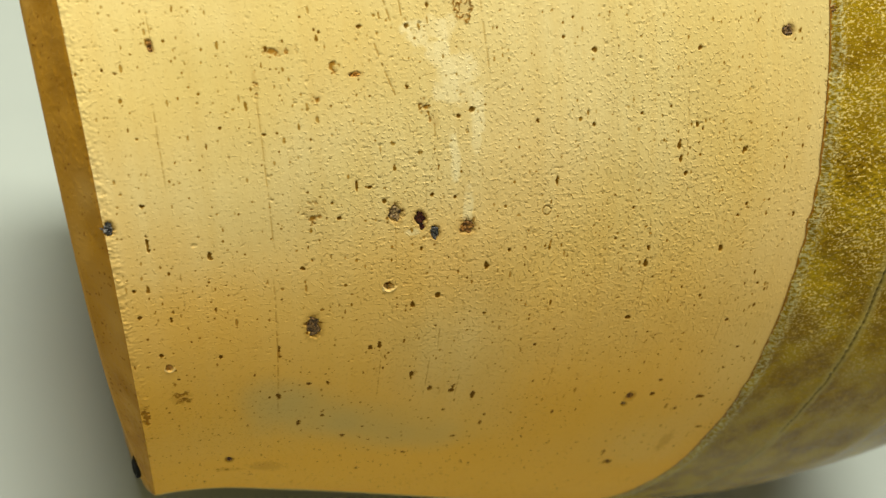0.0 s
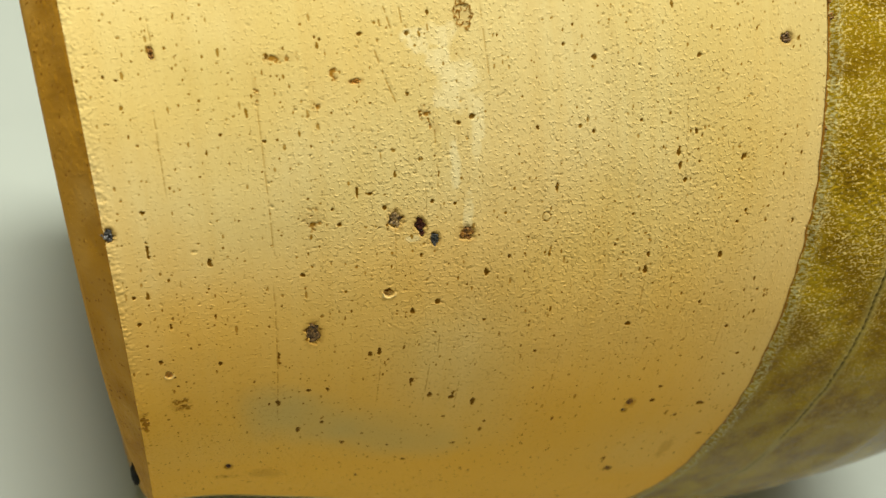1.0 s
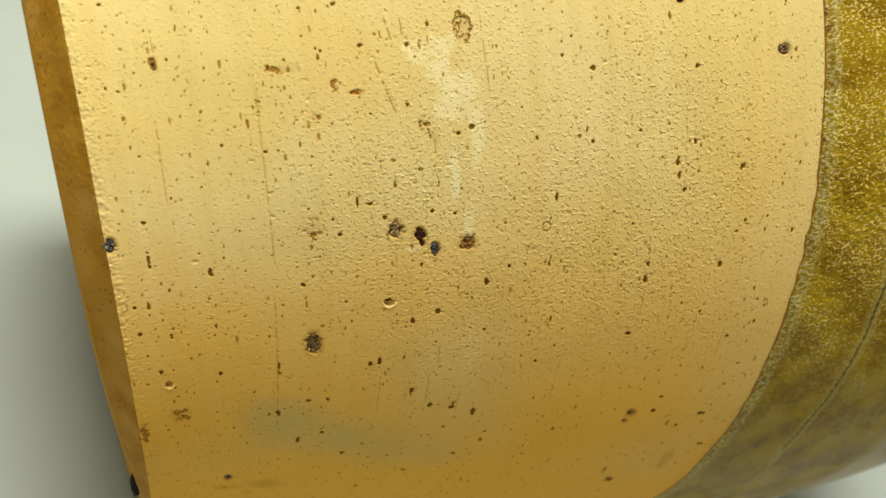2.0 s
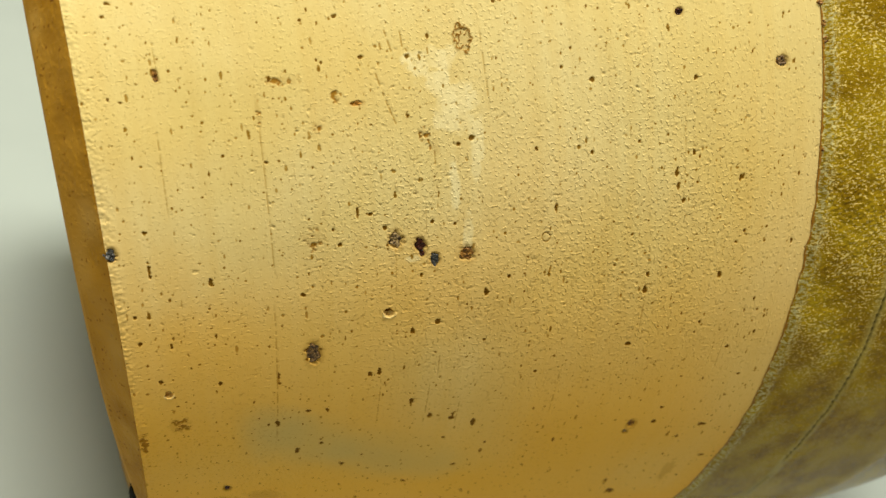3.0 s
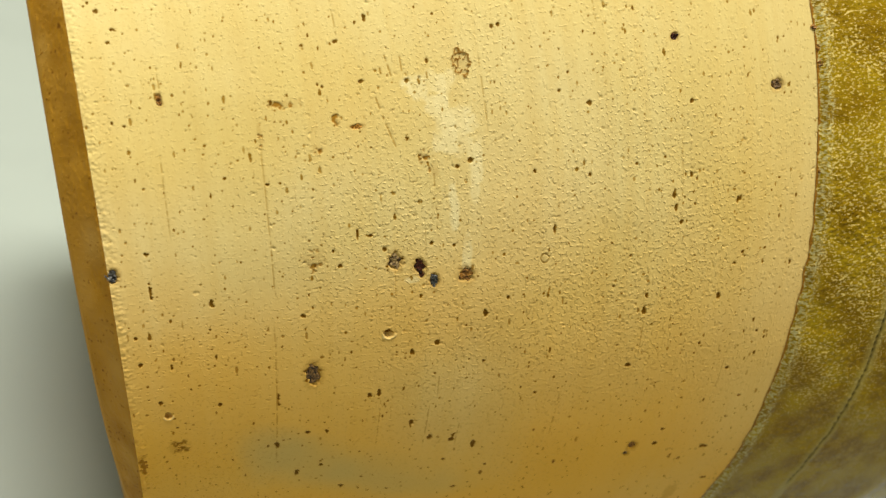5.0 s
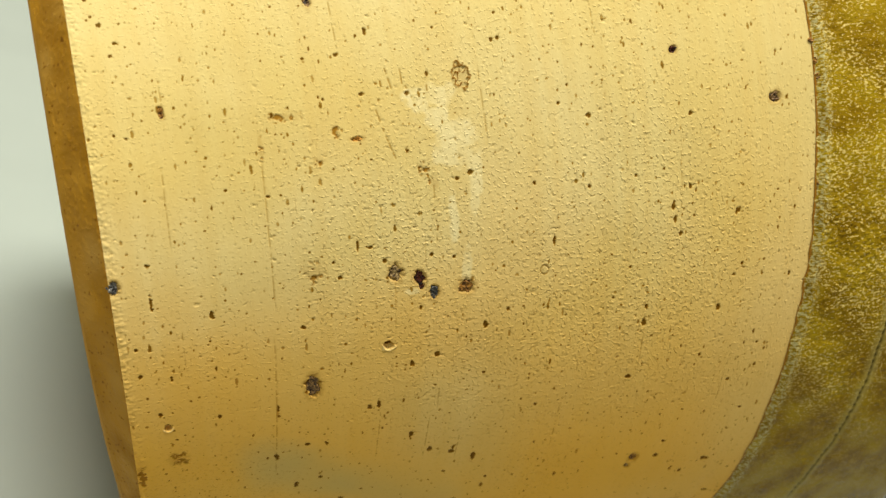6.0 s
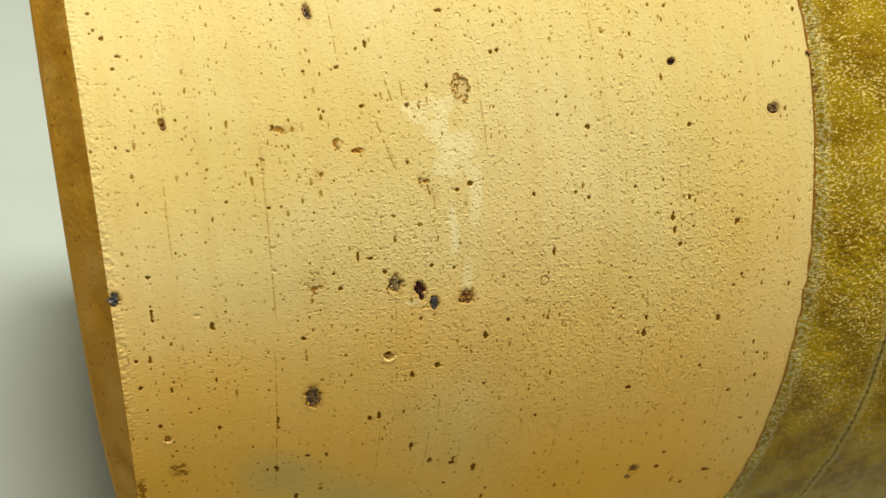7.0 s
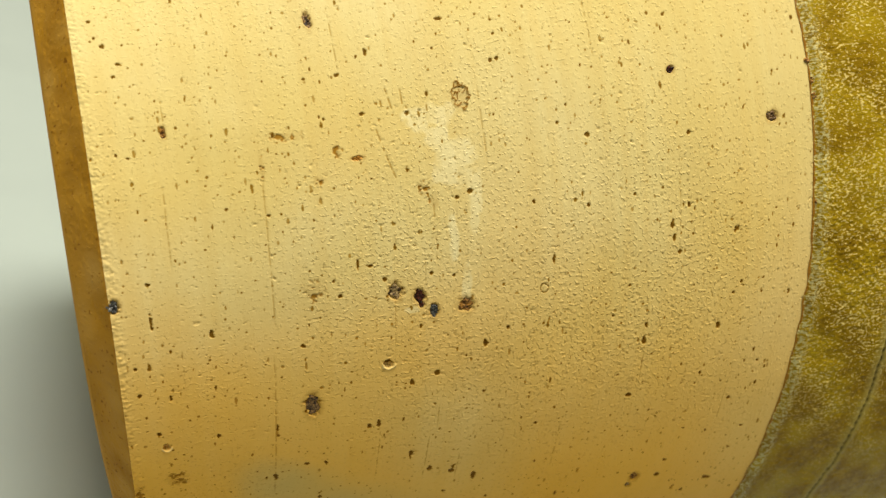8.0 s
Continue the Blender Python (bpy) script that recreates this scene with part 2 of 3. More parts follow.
FLECKS = [
    (0.656, -0.007, 0.35, 0.23), (0.301, -0.018, 0.22, 0.19), (0.882, 0.055, 0.24, 0.23), (0.721, -0.212, 0.19, 0.34),
    (0.342, -0.232, 0.24, 0.2), (0.466, -0.388, 0.23, 0.39), (0.289, -0.506, 0.26, 0.48), (0.544, -0.303, 0.22, 0.34),
    (0.591, -0.286, 0.28, 0.3), (0.62, -0.129, 0.21, 0.22), (0.579, -0.123, 0.18, 0.21), (0.557, -0.447, 0.24, 0.49),
    (0.048, -0.305, 0.22, 0.28), (0.182, -0.401, 0.21, 0.34), (1.078, 0.044, 0.25, 0.23), (0.412, -0.152, 0.2, 0.22),
    (0.646, -0.481, 0.32, 0.86), (0.598, -0.483, 0.31, 0.48), (1.152, -0.223, 0.25, 0.34), (1.061, 0.203, 0.26, 0.26),
]
SPECKS_UPPER = [
    (0.406, 0.122, 0.15, 0.24), (0.414, 0.118, 0.15, 0.18), (0.448, 0.182, 0.30, 0.19), (0.481, 0.119, 0.30, 0.25), (0.560, 0.113, 0.18, 0.19),
    (0.599, 0.136, 0.18, 0.32), (0.622, 0.201, 0.15, 0.16), (0.643, 0.244, 0.36, 0.25), (0.736, 0.210, 0.18, 0.19), (0.735, 0.174, 0.18, 0.25),
    (0.722, 0.172, 0.18, 0.19), (0.633, -0.015, 0.18, 0.19), (0.468, -0.107, 0.30, 0.16), (0.402, -0.127, 0.15, 0.16), (0.492, -0.129, 0.24, 0.26),
    (0.772, -0.030, 0.15, 0.19), (0.875, -0.040, 0.19, 0.20), (0.558, -0.207, 0.19, 0.26), (0.827, 0.075, 0.18, 0.19), (0.847, 0.098, 0.15, 0.19),
]
SPECKS_EDGES = [
    (1.074, -0.051, 0.16, 0.26), (1.085, -0.057, 0.13, 0.33), (0.966, -0.031, 0.16, 0.20), (1.089, -0.162, 0.23, 0.17), (1.175, -0.176, 0.20, 0.17),
    (1.190, -0.161, 0.16, 0.17), (1.298, -0.179, 0.20, 0.35), (0.999, -0.217, 0.20, 0.27), (0.958, -0.157, 0.16, 0.27), (0.929, -0.202, 0.16, 0.20),
    (0.050, 0.315, 0.17, 0.18), (0.055, 0.286, 0.14, 0.15), (0.066, 0.272, 0.20, 0.21), (0.086, 0.240, 0.22, 0.18), (0.076, 0.220, 0.14, 0.15),
    (0.022, 0.093, 0.16, 0.23), (0.062, 0.096, 0.16, 0.17), (0.081, 0.090, 0.17, 0.18), (0.101, -0.317, 0.18, 0.32), (0.046, -0.253, 0.17, 0.18),
    (0.083, -0.111, 0.23, 0.15), (0.074, -0.389, 0.19, 0.26),
]
SPECKS_LOWER = [
    (0.685, -0.320, 0.16, 0.21), (0.591, -0.343, 0.20, 0.21), (0.692, -0.496, 0.29, 0.53), (0.638, -0.539, 0.29, 0.31), (0.680, -0.619, 0.38, 0.24),
    (0.734, -0.548, 0.22, 0.23), (0.798, -0.380, 0.21, 0.22), (0.381, -0.563, 0.21, 0.30), (0.432, -0.632, 0.22, 0.47), (0.332, -0.592, 0.22, 0.53),
    (0.584, -0.691, 0.32, 0.33), (0.490, -0.782, 0.33, 0.34), (0.349, -0.473, 0.27, 0.21), (0.386, -0.470, 0.20, 0.21), (1.131, -0.296, 0.20, 0.21),
    (1.212, -0.340, 0.21, 0.26), (0.985, -0.331, 0.41, 0.29), (1.255, -0.279, 0.21, 0.22), (1.266, -0.391, 0.26, 0.19), (1.237, -0.497, 0.54, 0.32),
    (1.114, -0.457, 0.30, 0.23), (1.109, -0.489, 0.30, 0.32), (1.190, -0.527, 0.31, 0.33), (1.291, -0.578, 0.49, 0.26),
]
OCHRE = [
    (0.428, 0.068, 0.45, 0.55), (0.366, -0.140, 0.85, 0.91), (0.574, 0.002, 0.40, 0.75), (0.590, -0.018, 0.50, 0.42), (0.347, 0.098, 1.33, 0.54), (0.393, 0.028, 0.45, 0.50),
    (0.298, 0.06, 0.2, 1.62), (0.098, -0.502, 1.0, 0.95), (0.026, -0.517, 0.5, 0.6), (1.231, -0.626, 0.76, 2.48), (0.274, -0.785, 2.1, 1.5), (0.184, -0.802, 1.26, 0.66),
]
LACE = [(0.658, 0.129, 1.05, 1.55)]
PALE = [
    (0.614, 0.104, 1.45, 1.10), (0.578, 0.099, 1.30, 1.15), (0.605, 0.076, 1.20, 1.20), (0.630, 0.042, 1.95, 1.60), (0.630, 0.018, 1.95, 1.05),
    (0.668, -0.010, 0.55, 2.20), (0.662, -0.049, 0.42, 1.50), (0.622, -0.072, 0.50, 2.10), (0.642, -0.140, 0.50, 1.90), (0.540, -0.179, 1.00, 0.30),
]
GREY = [(0.37, -0.575, 6.8, 5.0), (0.54, -0.615, 8.0, 5.0), (0.28, -0.52, 4.2, 4.0)]
CRUSTS = [
    (0.024, -0.142, 0.58, 0.72, SLAG), (0.357, -0.343, 0.86, 1.42, IRON), (0.512, -0.149, 0.72, 0.94, FLAKY), (0.556, -0.157, 0.64, 0.74, RED_IRON), (0.559, -0.171, 0.30, 0.42, RED_IRON),
    (0.583, -0.182, 0.52, 0.85, SLAG), (0.641, -0.175, 0.85, 0.84, RUST), (1.253, 0.054, 0.67, 0.7, IRON), (0.142, 0.125, 0.31, 0.58, RUST),
    (0.465, 0.055, 0.62, 0.27, ORANGE), (1.056, -0.493, 0.62, 0.80, RUST), (1.050, -0.512, 0.42, 0.40, FLAKY), (0.415, 0.271, 0.4, 0.95, IRON), (1.057, 0.128, 0.45, 0.44, RED_IRON),
    (0.19, -0.743, 0.51, 0.81, RED_IRON),
]

LINES = [(0.295, -0.21, 0.05), (0.288, -0.56, -0.24), (0.128, -0.10, 0.05), (0.690, 0.02, 0.15), (0.600, -0.40, -0.33), (0.654, -0.51, -0.43), (0.852, -0.48, -0.37), (1.11, -0.18, -0.13)]
SCRATCHES = [(0.525, 0.160, 0.534, 0.122), (0.553, 0.149, 0.554, 0.120), (0.559, 0.123, 0.569, 0.102), (0.502, 0.094, 0.514, 0.054), (0.514, 0.054, 0.527, 0.022)]
BEADS = [(1.340, 0.12, 0.34, 0.32, RUST), (1.343, 0.094, 0.30, 0.46, RUST), (1.345, 0.074, 0.40, 0.38, RUST), (1.342, -0.06, 0.22, 0.30, RUST)]


def near(x, th, mark):
    """How far each place lies from a mark's middle, 1 at its outline."""
    a = (x - mark[0]) * 1.06 / MM
    b = (th - mark[1]) * profile(mark[0]) / MM
    return np.sqrt((a / mark[2]) ** 2 + (b / mark[3]) ** 2)


def clay_relief(x, th, a, b):
    """Height in millimetres of the hand-thrown wall's unevenness, without its marks."""
    h = 0.08 * value_noise(a / 7, b / 60, 0) + 0.025 * value_noise(a / 1.9, b / 40, 1)
    h += 0.05 * turned(a, b, 6, 2)
    return h


def clay_wall(vase):
    fine = 1240
    rows, angles = 900, ring_angles(fine)
    xs = np.linspace(FOOT_X, GLAZE_X + 0.03, rows)
    x, th = np.meshgrid(xs, angles, indexing="ij")
    r = profile(x)
    a, b = x * 1.06 / MM, th * 1.36 / MM
    h = clay_relief(x, th, a, b)
    # fine grit, thicker in some regions than in others
    wear = 0.25 + 0.7 * np.exp(-((x - 0.88) / 0.42) ** 2 - ((th + 0.14) / 0.26) ** 2)
    wear = np.clip(wear + 0.28 * turned(a, b, 11, 3), 0.1, 1.0)
    grit = turned(a, b, 0.42, 4) + 0.8 * turned(a, b, 0.23, 5)
    h += (0.35 + 0.65 * wear) * 0.007 * grit
    torn = turned(a * 0.95, b, 0.27, 7) + 0.7 * turned(a * 0.85, b, 0.15, 8)
    torn = smooth((torn - 1.12 + 0.38 * wear) / 0.24)
    h -= 0.055 * torn
    h += 0.025 * smooth((turned(a * 0.8, b * 1.2, 0.25, 9) - 0.75 + 0.3 * wear) / 0.3)
    fleck_and_shade, ochre, pale, grey = (np.zeros_like(x) for _ in range(4))
    rough = 0.4 * turned(a, b, 0.5, 9) + 0.35 * turned(a, b, 0.22, 10)

    def window(px, pth, wa, wb):
        i0, i1 = np.searchsorted(xs, (px - wa * MM, px + wa * MM))
        j0, j1 = np.searchsorted(angles[:fine], (pth - wb * MM / 1.2, pth + wb * MM / 1.2))
        return slice(max(i0 - 1, 0), i1 + 1), slice(max(j0 - 1, 0), j1 + 1)

    # Faint shade put into the colour of the torn hollows.
    fleck_and_shade = np.maximum(fleck_and_shade, 0.12 * torn)
    for line_x, low, high in LINES:
        w = window(line_x, (low + high) / 2, 0.3, (high - low) * 0.65 / MM)
        off = np.abs((x[w] - line_x) * 1.06 / MM + 0.12 * value_noise(0 * b[w], b[w] / 5, 2))
        cut = smooth((0.13 - off) / 0.09) * smooth((th[w] - low) / 0.03) * smooth((high - th[w]) / 0.03) * smooth((rough[w] + 0.30) / 0.3)
        fleck_and_shade[w] = np.maximum(fleck_and_shade[w], 0.27 * cut)
        h[w] -= 0.03 * cut
    for x0, t0, x1, t1 in SCRATCHES:
        mid = ((x0 + x1) / 2, (t0 + t1) / 2)
        w = window(*mid, 1.0 + abs(x1 - x0) / MM, 1.5 + abs(t1 - t0) / MM)
        u = np.clip((th[w] - t0) / (t1 - t0), 0, 1)
        off = np.hypot((x[w] - x0 - (x1 - x0) * u) * 1.06 / MM, (th[w] - t0 - (t1 - t0) * u) * 1.36 / MM) + 0.10 * rough[w]
        cut = smooth((0.16 - off) / 0.12) * smooth((rough[w] + 0.25) / 0.3)
        fleck_and_shade[w] = np.maximum(fleck_and_shade[w], 0.45 * cut)
        h[w] -= 0.05 * cut
    # torn nicks: short hollows with a lip, wider than high, with faint painted shade
    for n in range(2200):
        px, pth = rng.uniform(FOOT_X, GLAZE_X), rng.uniform(-1.0, 0.45)
        i, j = np.searchsorted(xs, px), min(np.searchsorted(angles[:fine], pth), fine - 1)
        if rng.random() > wear[min(i, rows - 1), j]:
            continue
        size = 0.075 + 0.11 * rng.random() ** 2
        tall = size * rng.uniform(0.45, 0.9)
        w = window(px, pth, size * 2.6, tall * 4)
        tilt = rng.uniform(-0.5, 0.5)
        q = near(x[w], th[w] + tilt * (x[w] - px), (px, pth, size, tall)) + rough[w] * 1.5
        h[w] -= (0.04 + 0.07 * rng.random()) * smooth((1.35 - q) / 0.8)
        fleck_and_shade[w] = np.maximum(fleck_and_shade[w], 0.2 * rng.random() * smooth((1.2 - q) / 0.8))
    # many small iron flecks and pinholes, some drawn out round the wall
    for n in range(2900):
        px, pth = rng.uniform(FOOT_X, GLAZE_X), rng.uniform(-1.0, 0.45)
        size = 0.05 + 0.045 * rng.random() + 0.06 * rng.random() ** 7
        long = size * (0.85 + 2.2 * rng.random() ** 4)
        w = window(px, pth, size * 3, long * 3)
        q = near(x[w], th[w], (px, pth, size, long)) + rough[w] * 1.2
        inside = smooth((1.45 - q) / 0.55)
        fleck_and_shade[w] = np.maximum(fleck_and_shade[w], inside * (0.40 + 0.55 * rng.random() ** 2))
        h[w] -= inside * 0.06 * rng.random()
    # thin drag lines left by the wheel
    for n in range(16):
        px, pth = rng.uniform(0.05, 1.3), rng.uniform(-0.9, 0.4)
        size, long = 0.05, rng.uniform(1.0, 4)
        w = window(px, pth, 0.4, long * 1.3)
        q = near(x[w], th[w], (px, pth, size, long)) + rough[w] * 1.8
        inside = smooth((1.4 - q) / 0.8)
        fleck_and_shade[w] = np.maximum(fleck_and_shade[w], inside * 0.3)
        h[w] -= inside * 0.03
    for m in HOLES:
        w = window(m[0], m[1], m[2] * 3, m[3] * 3)
        q = near(x[w], th[w], m) + rough[w] * 0.45
        h[w] -= 0.55 * smooth((0.95 - q) / 0.35)
        # Shade on the hole's upper wall and light on its lower lip, as colour.
        upper = (th[w] - m[1]) * profile(m[0]) / MM / m[3] + rough[w] * 0.5
        lip = smooth(1 - np.abs(q - 1.15) / 0.35) * smooth((0.2 - upper) / 0.5)
        h[w] += 0.12 * lip
        pale[w] = np.maximum(pale[w], np.maximum(0.6 * lip, 0.45 * smooth((0.9 - q) / 0.3) * smooth((0.0 - upper) / 0.3)))
        fleck_and_shade[w] = np.maximum(fleck_and_shade[w], smooth((1.0 - q) / 0.25) * smooth((upper + 0.15) / 0.3))
    for m in RINGS:
        w = window(m[0], m[1], m[2] * 3, m[3] * 3)
        q = near(x[w], th[w], m) + rough[w] * 0.2
        line = smooth(1 - np.abs(q - 1) / 0.28)
        h[w] -= 0.10 * line
        fleck_and_shade[w] = np.maximum(fleck_and_shade[w], 0.5 * line)
    for m in FLECKS + STREAKS + SPECKS_UPPER + SPECKS_EDGES + SPECKS_LOWER:
        w = window(m[0], m[1], m[2] * 3, m[3] * 3)
        inside = smooth((1.1 - near(x[w], th[w], m) - rough[w] * (0.9 if m[3] < 0.4 else 1.3)) / 0.35)
        fleck_and_shade[w] = np.maximum(fleck_and_shade[w], 0.9 * inside)
        h[w] -= 0.10 * inside
    for m in OCHRE:
        w = window(m[0], m[1], m[2] * 3, m[3] * 3)
        q = near(x[w], th[w], m)
        lace = smooth((value_noise(a[w] / 0.5, b[w] / 0.45, 10) + 0.6 * value_noise(a[w] / 0.22, b[w] / 0.22, 11) - 0.05) / 0.5)
        stain = smooth((1.5 - q - rough[w]) / 0.8)
        big = m[2] > 2 or m[3] > 2
        ochre[w] = np.maximum(ochre[w], stain * (0.28 if big else 0.2 + 0.75 * lace))
        h[w] -= (0 if big else 0.10) * stain * lace
    # a net of crisp rusty ridges left where a bubble burst
    for m in LACE:
        w = window(m[0], m[1], m[2] * 2, m[3] * 2)
        q = near(x[w], th[w], m) + 0.5 * rough[w]
        net = smooth((0.24 - np.abs(turned(a[w], b[w], 0.5, 6))) / 0.14)
        ring = smooth(1 - np.abs(q - 0.85) / 0.16)
        line = np.maximum(net * smooth((1.05 - q) / 0.2), 0.85 * ring)
        ochre[w] = np.maximum(ochre[w], np.maximum(line, 0.25 * smooth((1.1 - q) / 0.2)))
        fleck_and_shade[w] = np.maximum(fleck_and_shade[w], 0.6 * line)
        h[w] += 0.10 * line - 0.10 * smooth((1.0 - q) / 0.3)
    for m in PALE:
        q = near(x, th, m) + 0.35 * value_noise(a / 1.1, b / 1.8, 8) + 0.25 * turned(a, b, 0.5, 9)
        pale = np.maximum(pale, 0.82 * smooth((1.4 - q) / 0.55))
    pale *= 0.7 + 0.3 * value_noise(a / 0.5, b / 2.5, 10)
    for m in GREY:
        q = near(x, th, m) + 0.2 * turned(a, b, 5, 9)
        grey = 1 - (1 - grey) * (1 - 0.42 * smooth((1.5 - q) / 1.3))
    for m in CRUSTS:
        w = window(m[0], m[1], m[2] * 3.4, m[3] * 3.4)
        q = near(x[w], th[w], m[:4]) + rough[w] * 0.5
        h[w] -= 0.30 * smooth((1.15 - q) / 0.5)
        ochre[w] = np.maximum(ochre[w], 0.45 * smooth((1.7 - q) / 0.8))
    # the worn, crumbled arris above the foot's bevel
    rim = (x - FOOT_X) * 1.06 / MM
    crumble = 0.6 + 0.45 * turned(a, b, 0.8, 3) + 0.25 * turned(a, b, 0.3, 5)
    h += 0.04 * (turned(a, b, 0.33, 5) + 0.6 * turned(a, b, 0.2, 6)) * smooth(1.5 - rim)
    h -= 0.10 * smooth(1 - rim / (0.4 + 0.5 * np.clip(crumble, 0.05, 1.4))) * np.clip(crumble, 0.1, 1.3)
    # Bounced light painted as orange, growing towards the wall's underside.
    bounce_and_burnt = 0.75 * smooth((0.32 - x + 0.08 * value_noise(a / 9, b / 9, 6)) / 0.4) * smooth((0.02 - th) / 0.4)
    bounce_and_burnt = np.maximum(bounce_and_burnt, 0.9 * smooth((0.14 - th + 0.16 * turned(a, b, 13, 7)) / 0.95))
    fleck_and_shade[rim < 0.9] *= 0.6
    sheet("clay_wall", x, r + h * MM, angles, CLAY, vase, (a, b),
          (("fleck_and_shade", fleck_and_shade), ("ochre", ochre), ("pale", pale), ("grey", grey), ("bounce_and_burnt", bounce_and_burnt), ("wear", wear)), "bare buff stoneware with iron flecks and pits")
    return xs, angles, h


def bevel_size(th):
    """The bevel was cut by hand: it thins out on one side."""
    w = (th + math.pi) % (2 * math.pi) - math.pi
    return 1 - 0.8 * np.exp(-((w + 1.03) / 0.42) ** 2)


def foot(vase):
    angles = ring_angles(900)
    rows = 40
    u = np.linspace(0, 1, rows)[:, None]
    th = np.broadcast_to(angles, (rows, len(angles)))
    cut = bevel_size(th)
    x = FOOT_X - BEVEL_W * cut * u
    r = profile(FOOT_X) - BEVEL_H * cut * u
    a, b = -u * 5.0 + 0 * th, th * 1.1 / MM
    h = 0.05 * value_noise(a / 1.5 + 40, b / 3, 2) + 0.04 * turned(a, b, 0.6, 4) + 0.05 * smooth((turned(a * 1.3, b * 0.7, 0.3, 5) - 0.3) / 0.4)
    top = smooth(1 - u * 9)
    crumble = 0.6 + 0.45 * turned(0 * a + FOOT_X * 1.06 / MM, th * 1.36 / MM, 0.8, 3) + 0.25 * turned(0 * a + FOOT_X * 1.06 / MM, th * 1.36 / MM, 0.3, 5)
    h = h * smooth((1 - u) / 0.1) - 0.10 * top * np.clip(crumble, 0.1, 1.3)
    fleck_and_shade = 0.7 * smooth((turned(a + 90, b, 0.33, 6) + 0.4 * turned(a, b, 0.2, 7) - 0.85) / 0.25)
    # On the bevel this mask is only the clay's own brown.
    bounce_and_burnt = 0.75 + 0.25 * value_noise(a / 3 + 60, b / 5, 1)
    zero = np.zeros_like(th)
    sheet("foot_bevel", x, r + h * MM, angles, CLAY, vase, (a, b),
          (("fleck_and_shade", fleck_and_shade), ("ochre", 0.84 + 0.14 * turned(a, b, 2.5, 8)), ("pale", zero), ("grey", zero), ("bounce_and_burnt", bounce_and_burnt), ("wear", zero + 0.2)), "browner bevelled edge of the foot", flip=True)
    steps = np.array([(0, 0), (-0.004, -0.008), (-0.004, -0.03), (-0.004, -0.14), (0.05, -0.18), (0.05, -0.6), (0.05, -2)])
    cut = bevel_size(angles)
    x = FOOT_X - BEVEL_W * cut + steps[:, :1]
    r = np.maximum(profile(FOOT_X) - BEVEL_H * cut + steps[:, 1:], 0.001)
    zero = np.zeros(x.shape)
    sheet("base", x, r, angles, CLAY, vase, (x / MM, r * angles / MM), (("fleck_and_shade", zero), ("ochre", zero + 0.75), ("pale", zero), ("grey", zero), ("bounce_and_burnt", zero + 0.8)), flip=True)


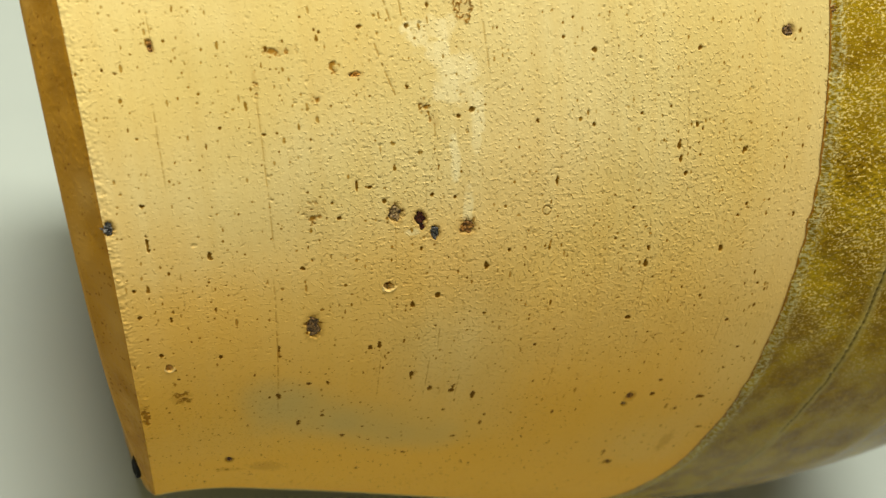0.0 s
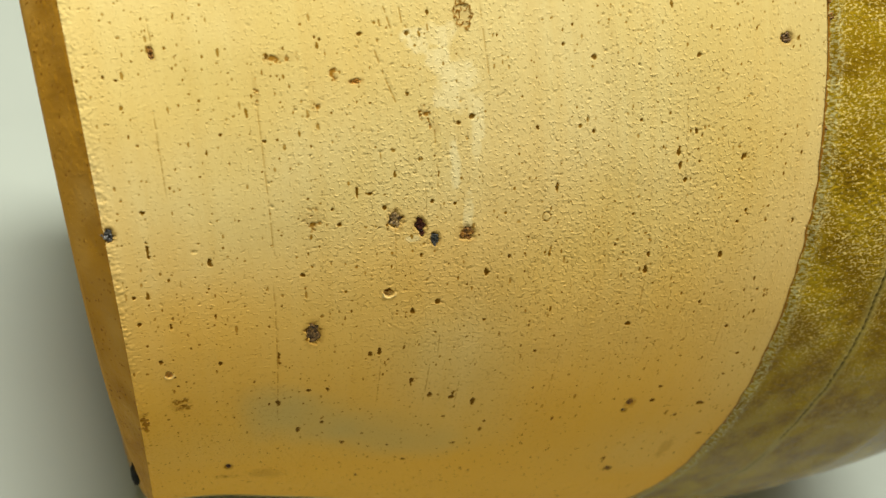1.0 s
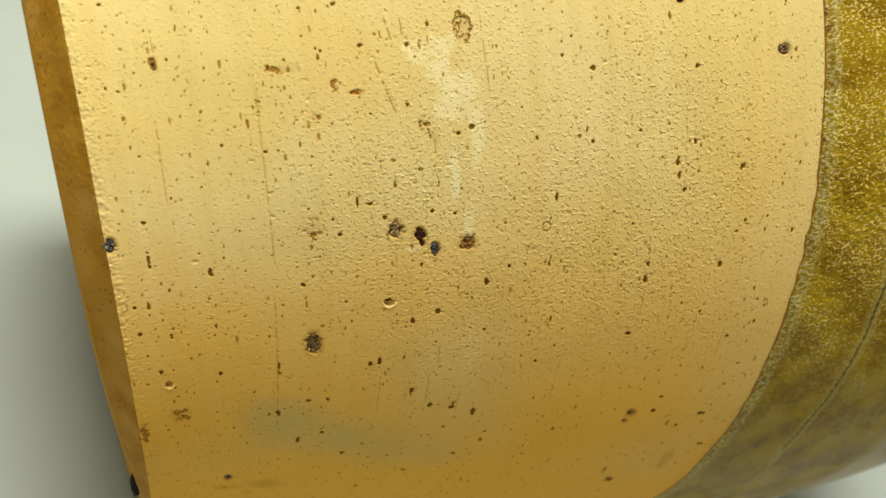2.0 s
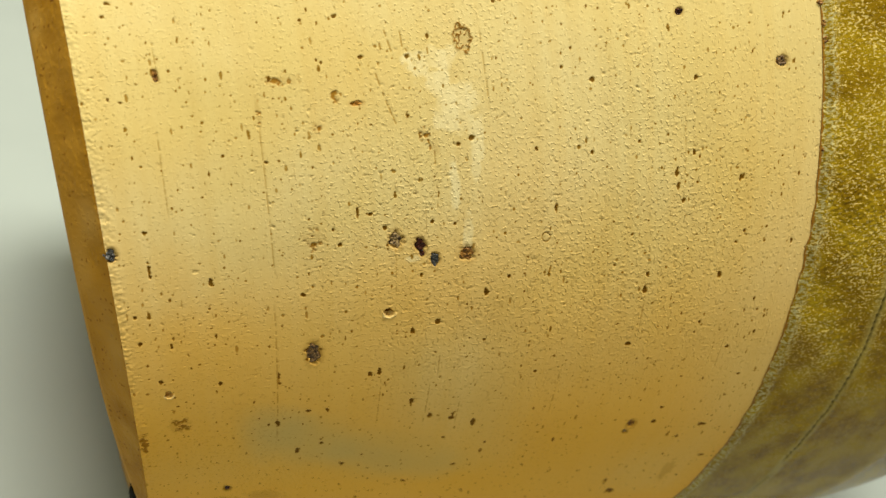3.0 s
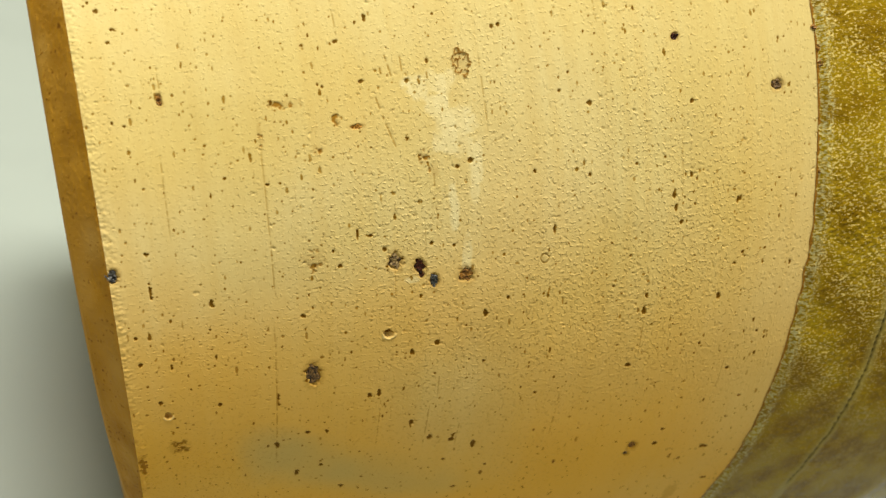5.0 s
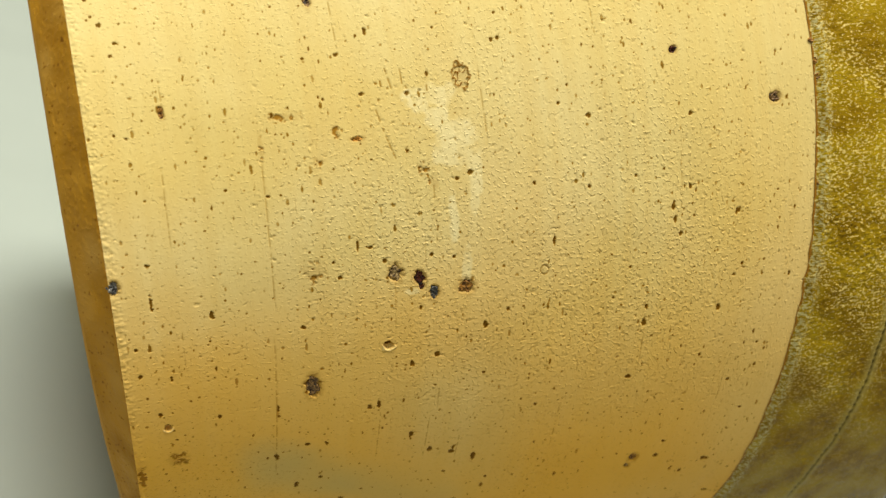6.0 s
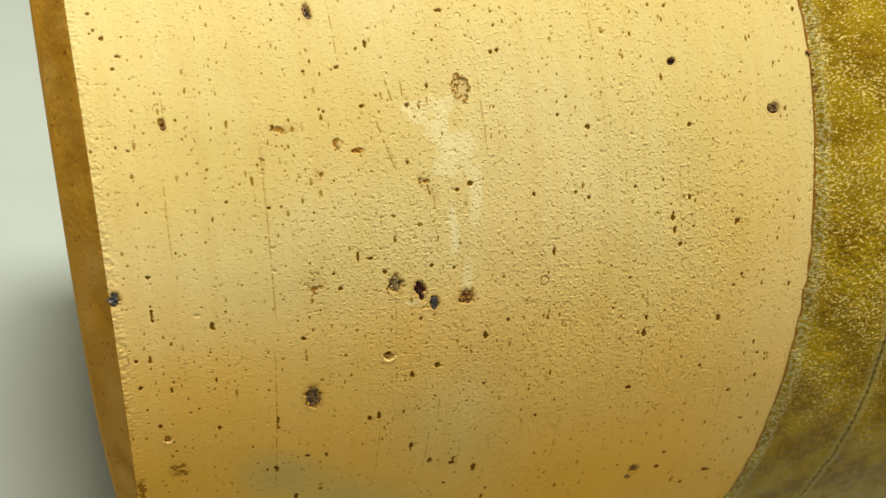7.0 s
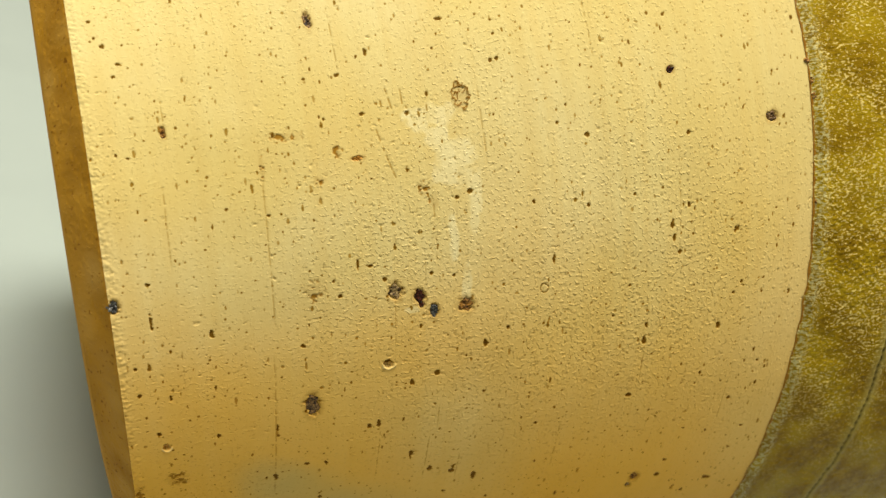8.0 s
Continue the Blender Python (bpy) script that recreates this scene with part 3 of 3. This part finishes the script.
def glaze_coat(vase):
    angles = ring_angles(900)
    rows = 310
    end = 1.97
    edge = GLAZE_X + MM * (0.14 * value_noise(angles * 12 + 30, 0 * angles, 2) + 0.15 * value_noise(angles * 45 + 60, 0 * angles + 3, 3))
    u = np.linspace(0, 1, rows)[:, None] ** 1.15
    x = edge + u * (end - edge)
    th = np.broadcast_to(angles, x.shape)
    d = (x - edge) * 1.04 / MM
    b = th * 1.64 / MM
    h = 0.05 + 0.22 * smooth((d - 0.3) / 0.8) + 0.10 * smooth(1 - np.abs(d - 1.1) / 0.9)
    fade = smooth((end - x) / 0.05)
    h = h + clay_relief(x, th, x * 1.06 / MM, th * 1.36 / MM) * smooth(1 - d / 6)
    h = h + fade * smooth(d / 3) * (0.10 * value_noise(d / 5, b / 5, 0) + 0.05 * value_noise(d / 1.6, b / 1.4, 1))
    lumps = turned(d * 0.8, b * 1.2, 0.36, 4) + 0.6 * turned(d, b, 0.2, 5)
    thick = 0.5 + 0.5 * turned(d, b, 6, 6)
    h = h + fade * 0.062 * lumps * smooth(d / 1.2) * (0.35 + 0.9 * thick)
    # a fine cracked seam that runs round a little above the edge
    line = SEAM_X + MM * (0.35 * value_noise(angles * 9 + 80, 0 * angles, 7) + 0.10 * value_noise(angles * 60, 0 * angles + 9, 8))
    off = (x - line) * 1.04 / MM
    beads = 0.55 + 0.45 * np.sin(b / 0.16 + 2 * value_noise(b / 2, 0 * b, 9))
    crack = smooth((0.30 - np.abs(off)) / 0.2) * (0.35 + 0.65 * beads) * smooth((value_noise(b / 6 + 7, 0 * b, 10) + 0.75) / 0.5)
    seam = smooth((1.5 - np.abs(off)) / 1.2)
    h = h - 0.22 * crack + 0.10 * seam
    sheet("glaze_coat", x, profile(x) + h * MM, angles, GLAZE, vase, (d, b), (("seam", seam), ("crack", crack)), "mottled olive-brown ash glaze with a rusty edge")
    # shoulder, neck and mouth
    turn_x = [1.965, 2.1, 2.3, 2.7, 3.1, 3.5, 3.9, 4.3, 4.6, 4.85, 5.0, 5.1, 5.3, 5.45, 5.47, 5.44, 5.3, 5.1, 4.9, 4.6, 4.2, 3.6]
    turn_r = [profile(1.965), 1.824, 1.855, 1.89, 1.90, 1.87, 1.78, 1.62, 1.44, 1.22, 1.05, 0.98, 0.95, 1.03, 0.99, 0.94, 0.86, 0.88, 1.05, 1.33, 1.58, 1.76]
    at = np.arange(len(turn_x))
    fine_at = np.concatenate([[0], np.arange(0.5, len(turn_x) - 1.2, 0.25)])
    blur = [sum(w * np.interp(fine_at + o, at, v) for o, w in ((-0.5, 0.25), (0, 0.5), (0.5, 0.25))) for v in (turn_x, turn_r)]
    xs, rs = blur
    xs[0], rs[0] = turn_x[0], turn_r[0]
    coarse = ring_angles(220, rest=90)
    x = np.broadcast_to(xs[:, None], (len(xs), len(coarse)))
    r = np.broadcast_to(rs[:, None], x.shape) + 0.23 * MM * (xs < 1.98)[:, None]
    run = np.concatenate([[0], np.cumsum(np.hypot(np.diff(xs), np.diff(rs)))])
    zero = np.zeros(x.shape)
    sheet("shoulder", x, r, coarse, GLAZE, vase, (37 + run[:, None] / MM + zero, coarse * 1.64 / MM), (("seam", zero), ("crack", zero)), "olive-brown glazed shoulder and open neck")


SEAM_X = 1.563


def crust(vase, mark, seed, lift=0.0):
    """A lump of iron that boiled out of the clay: a ragged, cratered scab."""
    px, pth, wide, high, mat = mark
    bm = bmesh.new()
    rings, count = 9, 36
    r0 = profile(px)
    shift = Vector((seed * 3.7, seed * 1.3, 0))
    grid = []
    for i in range(rings + 1):
        row = []
        for j in range(count):
            w = 2 * math.pi * j / count
            q = i / rings
            ragged = 0.95 + 0.55 * noise.noise(Vector((math.cos(w) * 1.3, math.sin(w) * 1.3, 0)) + shift) + 0.40 * noise.noise(Vector((math.cos(w) * 3, math.sin(w) * 3, 5)) + shift)
            a, b = math.cos(w) * q * ragged * wide, math.sin(w) * q * ragged * high
            up = 0.16 * noise.noise(Vector((a * 2.6, b * 2.6, 1)) + shift) + 0.12 * noise.noise(Vector((a * 7, b * 7, 2)) + shift)
            up += -0.16 + 0.12 * math.exp(-((q - 0.75) / 0.25) ** 2) - 0.25 * q ** 6
            x = px + a * MM / 1.06
            r = profile(x) + (up + lift) * MM
            t = pth + b * MM / r0
            row.append(bm.verts.new((x * U, r * math.sin(t) * U, r * math.cos(t) * U)))
            if i == 0:
                break
        grid.append(row)
    for j in range(count):
        k = (j + 1) % count
        bm.faces.new((grid[0][0], grid[1][k], grid[1][j]))
        for i in range(1, rings):
            bm.faces.new((grid[i][j], grid[i][k], grid[i + 1][k], grid[i + 1][j]))
    bmesh.ops.recalc_face_normals(bm, faces=bm.faces)
    for f in bm.faces:
        f.smooth = True
    part("iron_spot", bm, mat, vase, {IRON: "dark brown iron spot", RED_IRON: "dark red iron spot", SLAG: "blue-black glassy spot", RUST: "rusty brown iron spot", ORANGE: "orange rust spot", FLAKY: "flaky brown iron spot"}[mat])


def black_lump(vase):
    """A black lump stuck to the underside of the foot."""
    bm = bmesh.new()
    bmesh.ops.create_icosphere(bm, subdivisions=3, radius=1)
    t = -0.84
    for v in bm.verts:
        c = v.co * (1 + 0.35 * noise.noise(v.co * 1.7) + 0.2 * noise.noise(v.co * 4))
        x, r, w = FOOT_X - BEVEL_W * bevel_size(t) - 0.010 + c.x * 0.009, profile(FOOT_X) - BEVEL_H * bevel_size(t) - 0.022 + c.z * 0.015, t + c.y * 0.085
        v.co = (x * U, r * math.sin(w) * U, r * math.cos(w) * U)
    for f in bm.faces:
        f.smooth = True
    part("black_lump", bm, BLACK, vase, "black lump stuck under the foot")


vase = tagged(new("vase"), "stoneware vase of bare buff clay and olive glaze, lying down", "vase")
vase.matrix_world = VASE
clay_wall(vase)
foot(vase)
glaze_coat(vase)
for number, spot in enumerate(CRUSTS):
    crust(vase, spot, number)
for number, spot in enumerate(BEADS):
    crust(vase, spot, 40 + number, 0.28)
black_lump(vase)
